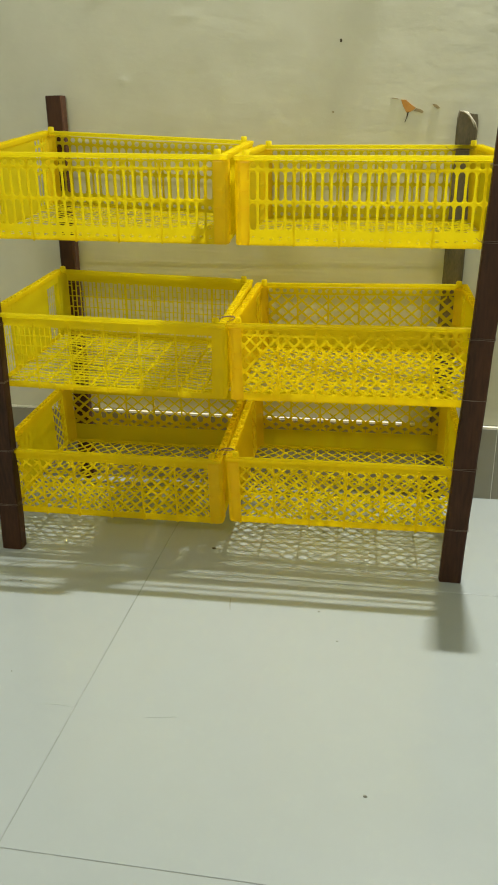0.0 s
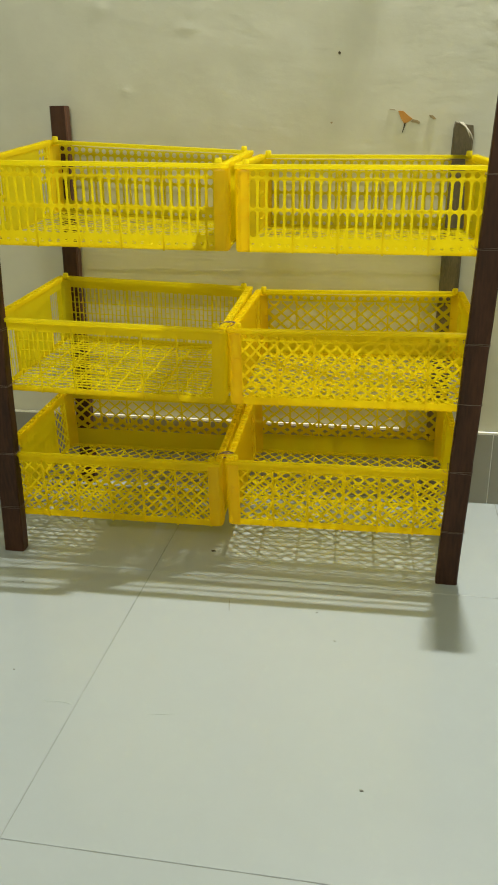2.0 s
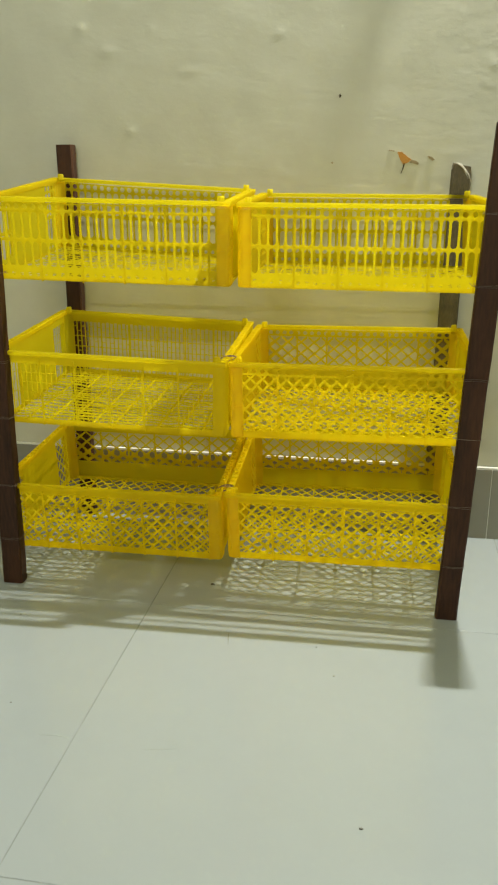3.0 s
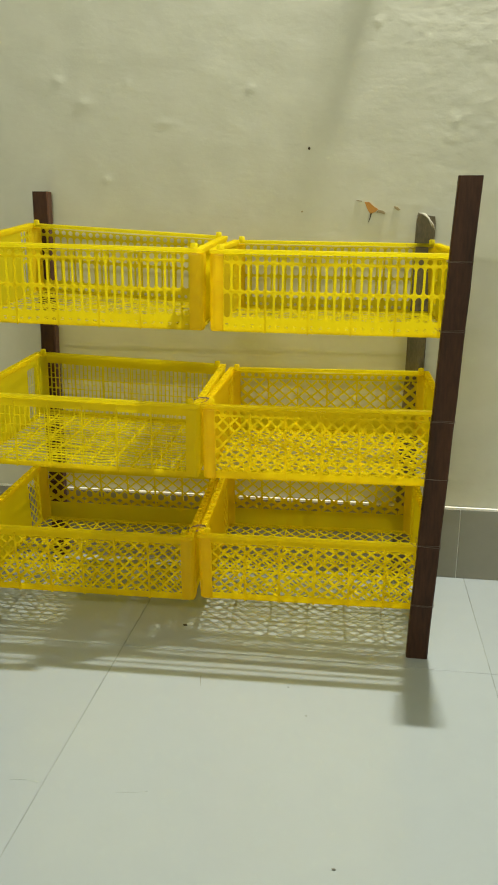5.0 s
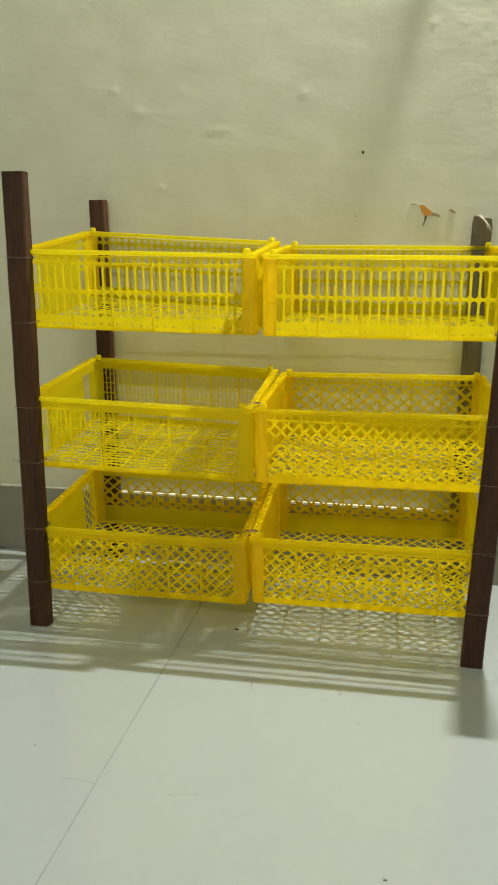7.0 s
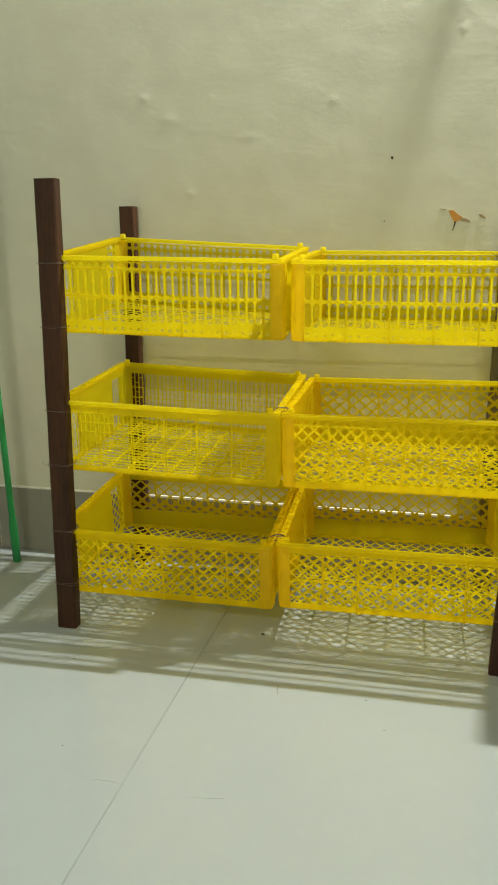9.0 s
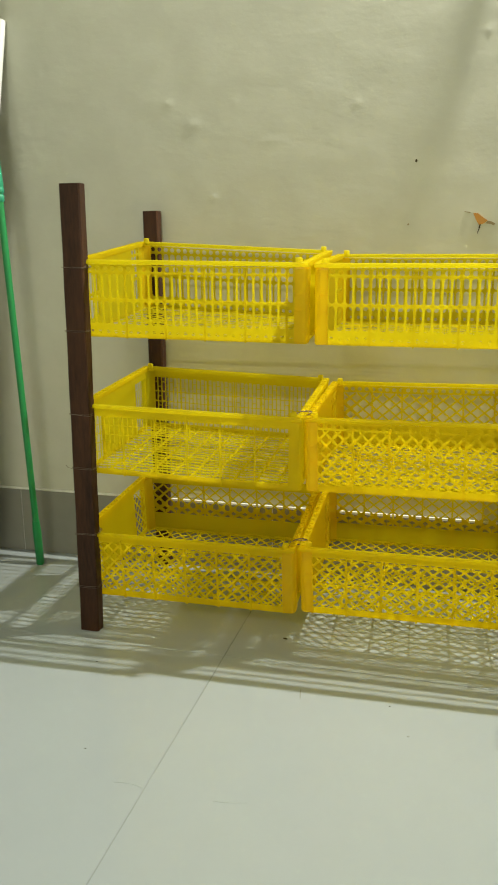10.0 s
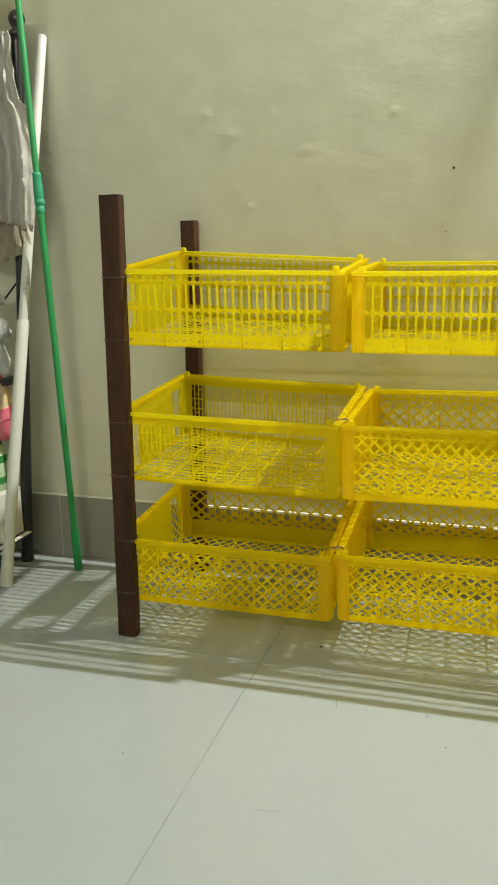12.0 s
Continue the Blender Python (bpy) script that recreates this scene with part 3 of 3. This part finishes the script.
# ---- black stand in the corner and what it carries ----
def build_stand():
    st = tagged(empty("metal_stand", pose(-1.380, 1.998, 0)), "black metal stand with ball-topped corner poles", "stand")

    def pole(x, y):
        bm = bmesh.new()
        lean = 0.106 / 1.504
        prof = [(0.0, 0.020), (0.006, 0.0205), (0.03, 0.0185), (0.08, 0.0168), (1.47, 0.0168), (1.482, 0.0168), (1.484, 0.0215), (1.493, 0.022), (1.496, 0.0165), (1.502, 0.0125),
                (1.507, 0.0155), (1.515, 0.0205), (1.525, 0.0225), (1.536, 0.0195), (1.545, 0.0105), (1.547, 0.002)]
        bm_tube(bm, [(x + z * lean, y, z) for z, r in prof], [r for z, r in prof], 20)
        return part("pole", bm, M_BLACK, st)

    pole(0, 0)
    pole(0, -0.36)
    pole(-0.72, 0)
    pole(-0.72, -0.36)
    for z, y0 in ((0.092, -0.36), (0.572, -0.095)):
        dx = 0.092 / 1.504 * z
        for x in (dx, dx - 0.72):
            bm = bmesh.new()
            bm_box(bm, x - 0.010, x + 0.010, y0, 0, z - 0.011, z + 0.011, 0.003)
            part("side_bar", bm, M_BLACK, st)
        bm = bmesh.new()
        ya = -0.36 if z < 0.3 else -0.095
        bm_box(bm, dx - 0.71, dx - 0.012, ya, -0.004, z - 0.004, z + 0.004, 0.0015)
        part("shelf", bm, M_BLACK, st)
    bm = bmesh.new()
    bm_tube(bm, [(0.05, 0.012, 0.86), (-0.20, 0.012, 0.60)], 0.003, 8)
    part("brace", bm, M_BLACK, st)


build_stand()


def drape(name, rows, y, folds, amp, material, label, category, seed, thick=0.0022):
    """Hanging cloth: rows of (z, x of one edge, x of the other edge), with upright folds."""
    bm = bmesh.new()
    n = 110
    grid = []
    for r, (z, xa, xb) in enumerate(rows):
        line = []
        for i in range(n + 1):
            u = i / n
            f = r / (len(rows) - 1)
            ph = folds * 2 * math.pi * u + 0.9 * math.sin(3 * f + seed) + 1.7 * noise.noise(Vector((u * 3, f * 1.5, seed)))
            depth = amp * (0.5 + 0.7 * f) * (math.sin(ph) + 0.45 * math.sin(2.3 * ph + seed))
            zz = z + 0.006 * noise.noise(Vector((u * 6, f * 5, seed + 4))) + (0.012 * math.sin(u * 9 + seed) if r == len(rows) - 1 else 0)
            wr = 0.011 * noise.noise(Vector((u * 10, f * 14, seed + 9)))
            line.append(bm.verts.new((xa + (xb - xa) * u, y + depth + wr, zz)))
        grid.append(line)
    faces = []
    for a, b in zip(grid, grid[1:]):
        for i in range(n):
            f = bm.faces.new((a[i], a[i + 1], b[i + 1], b[i]))
            f.smooth = True
            faces.append(f)
    bmesh.ops.solidify(bm, geom=faces, thickness=thick)
    return tagged(part(name, bm, material), label, category)


def resample(rows, n):
    out = []
    for i in range(n + 1):
        z = rows[0][0] + (rows[-1][0] - rows[0][0]) * i / n
        for a, b in zip(rows, rows[1:]):
            if b[0] <= z <= a[0]:
                k = (a[0] - z) / (a[0] - b[0])
                out.append((z, a[1] + (b[1] - a[1]) * k, a[2] + (b[2] - a[2]) * k))
                break
    return out


SHIRT = [(1.490, -1.42, -1.276), (1.474, -1.44, -1.270), (1.385, -1.50, -1.267), (1.318, -1.52, -1.256), (1.300, -1.53, -1.236), (1.220, -1.55, -1.222), (1.130, -1.55, -1.228), (1.000, -1.56, -1.248)]
drape("shirt", resample(SHIRT, 40), 1.957, 7.5, 0.0105, M_CLOTH, "creased white cotton shirt hanging from the stand", "shirt", 2.0)
M_CLOTH2 = mat("cream_cotton", (0.50, 0.46, 0.36), 0.9, var=0.15, scale=14, bump=0.25, bump_scale=200)
RAG = [(1.03, -1.50, -1.262), (0.97, -1.52, -1.272), (0.910, -1.54, -1.292)]
drape("rag", resample(RAG, 14), 1.972, 9, 0.0030, M_CLOTH2, "cream cloth with fringed edge hanging under the shirt", "cloth", 5.0)


def build_tassel(x, y, z):
    bm = bmesh.new()
    bm_tube(bm, [(x, y, z), (x + 0.002, y - 0.004, z - 0.022), (x + 0.003, y - 0.002, z - 0.034), (x + 0.003, y, z - 0.040), (x + 0.003, y, z - 0.045), (x + 0.004, y, z - 0.054)], [0.004, 0.005, 0.0065, 0.0042, 0.006, 0.003], 10)
    tagged(part("tassel", bm, M_CLOTH2), "knotted cream cloth tassel under the hanging rag", "tassel", "tassels of the rag")


for x, y, z in ((-1.264, 1.962, 1.000), (-1.277, 1.956, 1.005), (-1.300, 1.958, 1.000), (-1.290, 1.952, 0.996)):
    build_tassel(x, y, z)


def lump(name, centre, size, material, label, category, seed, rough=0.35, sub=4):
    """A crumpled soft shape with creases."""
    bm = bmesh.new()
    bmesh.ops.create_icosphere(bm, subdivisions=sub, radius=1.0)
    for v in bm.verts:
        d = v.co.normalized()
        k = 1 + rough * noise.noise(d * 1.7 + Vector((seed, 0, 0))) + rough * 0.45 * abs(noise.noise(d * 5 + Vector((0, seed, 0))))
        v.co = Vector((d.x * size[0] * k, d.y * size[1] * k, max(d.z * k, -0.85) * size[2])) + Vector(centre)
    for f in bm.faces:
        f.smooth = True
    return tagged(part(name, bm, material), label, category)


M_BAG = mat("crinkled_film", (0.50, 0.51, 0.50), 0.2, var=0.25, scale=22, bump=0.5, bump_scale=45, coat=0.3)
lump("plastic_bag", (-1.395, 1.945, 0.622), (0.042, 0.030, 0.054), M_BAG, "crumpled clear plastic bag on the black shelf", "bag", 3.1)
lump("plastic_bag", (-1.390, 1.940, 0.722), (0.050, 0.030, 0.046), M_BAG, "knotted white plastic bag lying on another bag", "bag", 8.4)
lump("plastic_bag", (-1.392, 1.945, 0.800), (0.036, 0.026, 0.030), M_BAG, "small twisted white plastic bag on top", "bag", 12.4)


def build_carton():
    c = tagged(empty("carton", pose(-1.607, 1.715, 0.097)), "white printed carton on the lower shelf", "carton")
    bm = bmesh.new()
    bm_box(bm, 0, 0.235, 0, 0.265, 0.0032, 0.147, 0.002)
    part("body", bm, mat("white_card", (0.60, 0.60, 0.55), 0.7, var=0.1, scale=10), c)
    ink = mat("grey_ink", (0.10, 0.10, 0.09), 0.7, var=0.2, scale=20)
    bm = bmesh.new()
    ring = []
    for r in (0.020, 0.0165):
        ring.append([bm.verts.new((0.2356, 0.185 + r * math.cos(k * math.pi / 16), 0.060 + r * math.sin(k * math.pi / 16))) for k in range(32)])
    for k in range(32):
        bm.faces.new((ring[0][k], ring[0][(k + 1) % 32], ring[1][(k + 1) % 32], ring[1][k]))
    part("printed_ring", bm, ink, c, "dark printed ring")
    for k, h in enumerate((0.012, 0.020, 0.030)):
        bm = bmesh.new()
        bm_box(bm, 0.2352, 0.2357, 0.06 + 0.01 * k, 0.13, 0.09 + h, 0.094 + h)
        part("printed_bar", bm, ink, c)
    bm = bmesh.new()
    bm_box(bm, 0.02, 0.258, 0.06, 0.272, 0.0006, 0.003, 0.0008)
    part("base_sheet", bm, mat("white_card_sheet", (0.68, 0.68, 0.63), 0.7, var=0.08, scale=10), c)


build_carton()


def build_jar():
    c = tagged(empty("jar", pose(-1.440, 1.935, 0.2445)), "green plastic jar standing on the carton", "jar")
    green = mat("green_pack", (0.03, 0.20, 0.05), 0.4, var=0.2, scale=12)
    bm = bmesh.new()
    bm_tube(bm, [(0, 0, z) for z in (0.0, 0.004, 0.05, 0.120, 0.135)], [0.046, 0.050, 0.051, 0.050, 0.036], 28)
    part("body", bm, mat("pale_green_plastic", (0.42, 0.55, 0.36), 0.35, var=0.15, scale=9), c)
    for z in (0.022, 0.085):
        bm = bmesh.new()
        bm_tube(bm, [(0, 0, z), (0, 0, z + 0.020)], [0.0518, 0.0518], 28)
        part("band", bm, green, c, "dark green printed band")
    bm = bmesh.new()
    bm_tube(bm, [(0, 0, z) for z in (0.132, 0.134, 0.150, 0.153)], [0.036, 0.040, 0.040, 0.037], 28)
    part("lid", bm, green, c)


build_jar()


def build_pouch():
    c = tagged(empty("pouch", pose(-1.424, 1.940, 0.398)), "red and pink refill pouch with a cream label", "pouch")

    def shell(name, z0, z1, grow, material, label, tilt=0.0):
        bm = bmesh.new()
        rings = []
        for i in range(9):
            z = z0 + (z1 - z0) * i / 8
            k = z / 0.23
            wx, wy = (0.070 - 0.022 * k ** 3) + grow, (0.030 * math.sin(math.pi * min(0.92, 0.25 + 0.72 * k)) + 0.004) + grow
            rings.append([bm.verts.new((wx * math.copysign(abs(math.cos(a)) ** 0.6, math.cos(a)), wy * math.copysign(abs(math.sin(a)) ** 0.8, math.sin(a)), z + tilt * math.cos(a))) for a in [j * math.pi / 16 for j in range(32)]])
        for a, b in zip(rings, rings[1:]):
            for j in range(32):
                bm.faces.new((a[j], a[(j + 1) % 32], b[(j + 1) % 32], b[j])).smooth = True
        bm.faces.new(rings[0][::-1])
        bm.faces.new(rings[-1])
        part(name, bm, material, c, label)

    shell("body", 0.0, 0.23, 0.0, mat("pink_film", (0.55, 0.12, 0.16), 0.3, var=0.2, scale=9, coat=0.3), "")
    shell("label", 0.060, 0.172, 0.0008, mat("cream_label", (0.62, 0.48, 0.28), 0.4, var=0.12, scale=8), "cream label")
    shell("swoosh", 0.040, 0.078, 0.0014, mat("pink_print", (0.70, 0.16, 0.24), 0.35, var=0.2, scale=8), "pink printed wave", 0.022)
    shell("top_band", 0.178, 0.2305, 0.0008, mat("red_print", (0.45, 0.03, 0.02), 0.3, var=0.2, scale=8), "red top")
    ink = mat("brown_ink", (0.12, 0.04, 0.02), 0.5, var=0.1)
    for k, (z, l) in enumerate(((0.128, 0.05), (0.110, 0.03))):
        bm = bmesh.new()
        bm_box(bm, 0.062 - l, 0.058, -0.0355, -0.0345, z, z + 0.008)
        part("printed_bar", bm, ink, c)


build_pouch()
M_YBAG = mat("yellow_cloth", (0.65, 0.50, 0.20), 0.8, var=0.15, scale=12, bump=0.3, bump_scale=80)
lump("cloth_bag", (-1.372, 1.955, 1.585), (0.075, 0.03, 0.060), M_YBAG, "pale yellow cloth bag hung on the stand", "bag", 21.0, 0.2)


def build_hook():
    h = tagged(empty("coat_hook", pose(-1.305, 1.948, 1.500)), "small black hook over the stand's top", "hook")
    bm = bmesh.new()
    bm_tube(bm, [(-0.012, 0, 0.045), (-0.004, -0.004, 0.030), (0.004, -0.004, 0.015), (0.004, 0, 0.0), (-0.006, 0.004, -0.008)], [0.004, 0.005, 0.0055, 0.005, 0.003], 10)
    part("hook", bm, M_BLACK, h)


build_hook()


# ---- marks on the wall ----
wall_north = bpy.data.objects["wall_north"]


M_RUST = mat("orange_undercoat", (0.50, 0.25, 0.05), 0.8, second=(0.42, 0.19, 0.03), scale=40)
M_SCUFF = mat("brown_scuff", (0.30, 0.24, 0.13), 0.9, var=0.3, scale=40)


def chip(x, z, pts, material, label):
    """A thin chip in the paint, its outline spread round a middle."""
    bm = bmesh.new()
    f = bm.faces.new([bm.verts.new((x + a, WALL_Y - 0.0021, z + b)) for a, b in pts])
    r = bmesh.ops.extrude_face_region(bm, geom=[f])
    for v in r["geom"]:
        if isinstance(v, bmesh.types.BMVert):
            v.co.y += 0.006
    part("paint_chip", bm, material, wall_north, label)


chip(0.018, 0.964, ((-0.0208, 0.0154), (-0.0092, 0.0150), (0.0023, 0.0054), (0.0139, -0.0023), (0.0062, -0.0085), (0.0, -0.0110), (-0.0054, -0.0135), (-0.0105, -0.0060), (-0.0150, 0.0020)), M_RUST, "orange paint chip")
chip(0.036, 0.958, ((-0.004, 0.003), (0.006, 0.001), (0.014, -0.004), (0.011, -0.008), (0.002, -0.005), (-0.009, -0.003)), M_SCUFF, "brown scuff")
chip(0.0135, 0.947, ((-0.0012, 0.006), (0.0034, 0.007), (0.001, -0.003), (-0.004, -0.016), (-0.0055, -0.016), (-0.002, -0.004)), M_DIRT, "dark crack")
chip(0.078, 0.964, ((-0.010, 0.006), (0.0, 0.004), (0.008, -0.003), (0.002, -0.005), (-0.006, 0.0)), M_SCUFF, "brown scuff")
chip(-0.016, 0.982, ((-0.008, 0.002), (0.006, 0.0), (0.008, -0.002), (-0.006, 0.0)), M_SCUFF, "brown scuff")
chip(-0.143, 1.105, ((-0.003, 0.001), (0.0, 0.004), (0.003, 0.001), (0.002, -0.004), (-0.002, -0.003)), M_DIRT, "black speck")
chip(-0.157, 0.955, ((-0.003, 0.001), (0.001, 0.003), (0.003, 0.0), (0.0, -0.002)), M_SCUFF, "brown speck")


# an unseen cord on a nail beside the bulb, added to cast the slanting shadow band
def build_shadow_cord():
    p = tagged(empty("cord", pose(0.128, WALL_Y, 2.0)), "unseen dark cord added to cast a shadow band on the wall", "cord")
    bm = bmesh.new()
    bm_tube(bm, [(0, 0.004, 0), (0, -0.028, 0.003), (0, -0.029, 0.003)], [0.002, 0.002, 0.0045], 10)
    part("nail", bm, M_WIRE, p)
    bm = bmesh.new()
    bm_tube(bm, [(0, -0.020, 0.006), (-0.003, -0.021, -0.020), (-0.010, -0.021, -0.075), (-0.024, -0.021, -0.141), (-0.040, -0.020, -0.215), (-0.044, -0.019, -0.235)], [0.006, 0.009, 0.0105, 0.0105, 0.0095, 0.004], 12)
    part("loop", bm, M_WOOD, p)


build_shadow_cord()


# ---- marks on the floor ----
def floor_mark(name, pts, width, material, label):
    bm = bmesh.new()
    prev = None
    for i, (x, y) in enumerate(pts):
        j = pts[min(i + 1, len(pts) - 1)]
        h = pts[max(i - 1, 0)]
        d = Vector((j[0] - h[0], j[1] - h[1], 0)).normalized()
        nrm = Vector((-d.y, d.x, 0)) * width * (0.5 if 0 < i < len(pts) - 1 else 0.15)
        a, b = bm.verts.new((x + nrm.x, y + nrm.y, 0.0004)), bm.verts.new((x - nrm.x, y - nrm.y, 0.0004))
        if prev:
            bm.faces.new((prev[0], a, b, prev[1]))
        prev = (a, b)
    r = bmesh.ops.extrude_face_region(bm, geom=list(bm.faces))
    for v in r["geom"]:
        if isinstance(v, bmesh.types.BMVert):
            v.co.z = -0.0002
    part(name, bm, material, floor, label)


M_SCRATCH = mat("scratch_dirt", (0.16, 0.16, 0.13), 0.6, var=0.3, scale=60)
M_FAINT = mat("faint_scratch", (0.27, 0.31, 0.29), 0.5, var=0.15, scale=60)
floor_mark("scratch", [(-0.302, 1.478), (-0.300, 1.460), (-0.295, 1.434)], 0.0022, M_SCRATCH, "fine dark scratch")
floor_mark("scratch", [(-0.560, 1.100), (-0.530, 1.104), (-0.508, 1.101), (-0.502, 1.094)], 0.0020, M_FAINT, "fine scratch")
floor_mark("scratch", [(-0.374, 1.095), (-0.345, 1.099), (-0.319, 1.105)], 0.0016, M_FAINT, "fine scratch")
floor_mark("scratch", [(-0.95, 1.24), (-0.93, 1.26), (-0.90, 1.27)], 0.0015, M_FAINT, "fine scratch")


def crumb(x, y, s, material, seed, label, name="crumb"):
    bm = bmesh.new()
    bmesh.ops.create_icosphere(bm, subdivisions=2, radius=1.0)
    for v in bm.verts:
        d = v.co.normalized()
        k = 1 + 0.6 * noise.noise(d * 1.6 + Vector((seed, 0, 0)))
        v.co = Vector((x + d.x * s * k, y + d.y * s * 0.5 * k, max(0, (d.z * 0.35 * k + 0.3) * s)))
    tagged(part(name, bm, material), label, "crumb", "crumbs on the floor")


crumb(-0.382, 1.684, 0.0052, M_DIRT, 1, "dry brown leaf crumb on the tiles")
crumb(-0.072, 1.359, 0.0022, M_SCRATCH, 2, "tiny grey crumb on the tiles")
crumb(-0.006, 0.980, 0.0036, M_SCRATCH, 3, "small grey crumb on the tiles")
crumb(-0.649, 1.176, 0.0018, M_DIRT, 4, "tiny dark crumb on the tiles")
crumb(-0.770, 1.478, 0.0020, M_DIRT, 5, "tiny dark crumb on the tiles")
crumb(-0.115, 1.455, 0.0018, M_DIRT, 6, "tiny dark crumb on the tiles")


# ---- tiles of floor and skirting ----
def build_tiles():
    tx, ty, gap = 0.806, 0.760, 0.0014
    bm = bmesh.new()
    bm_box(bm, gap / 2, tx - gap / 2, gap / 2, ty - gap / 2, -0.009, 0.0, 0.0006)
    me = mesh_of("floor_tile", bm, M_TILE)
    for i in range(-3, 3):
        for j in range(-5, 2):
            x, y = -0.499 + i * tx, 1.571 + j * ty
            if x > X_MAX or x + tx < X_MIN or y > WALL_Y or y + ty < Y_MIN:
                continue
            ob = new("tile", me)
            ob.location = (x, y, 0)
            ob.parent = floor
    bm = bmesh.new()
    bm_box(bm, 0.001, 0.788, -0.011, -0.0005, 0.0005, 0.1955, 0.001)
    me = mesh_of("skirting_tile", bm, M_SKIRT)
    skirting = tagged(empty("baseboard", pose(0, WALL_Y - 0.003, 0)), "grey tile skirting with a white cement top", "baseboard", kind="structure")
    bm = bmesh.new()
    bm_box(bm, X_MIN, X_MAX, -0.0085, -0.0004, 0.196, 0.2005, 0.001)
    part("cement_line", bm, M_WHITE_LINE, skirting)
    bm = bmesh.new()
    bm_box(bm, X_MIN, X_MAX, -0.0085, -0.0004, 0.0, 0.1958)
    part("joint_filler", bm, M_WHITE_LINE, skirting)
    for i in range(-2, 2):
        ob = new("tile", me)
        ob.parent = skirting
        ob.location = (-0.503 + i * 0.789, 0, 0)


build_tiles()
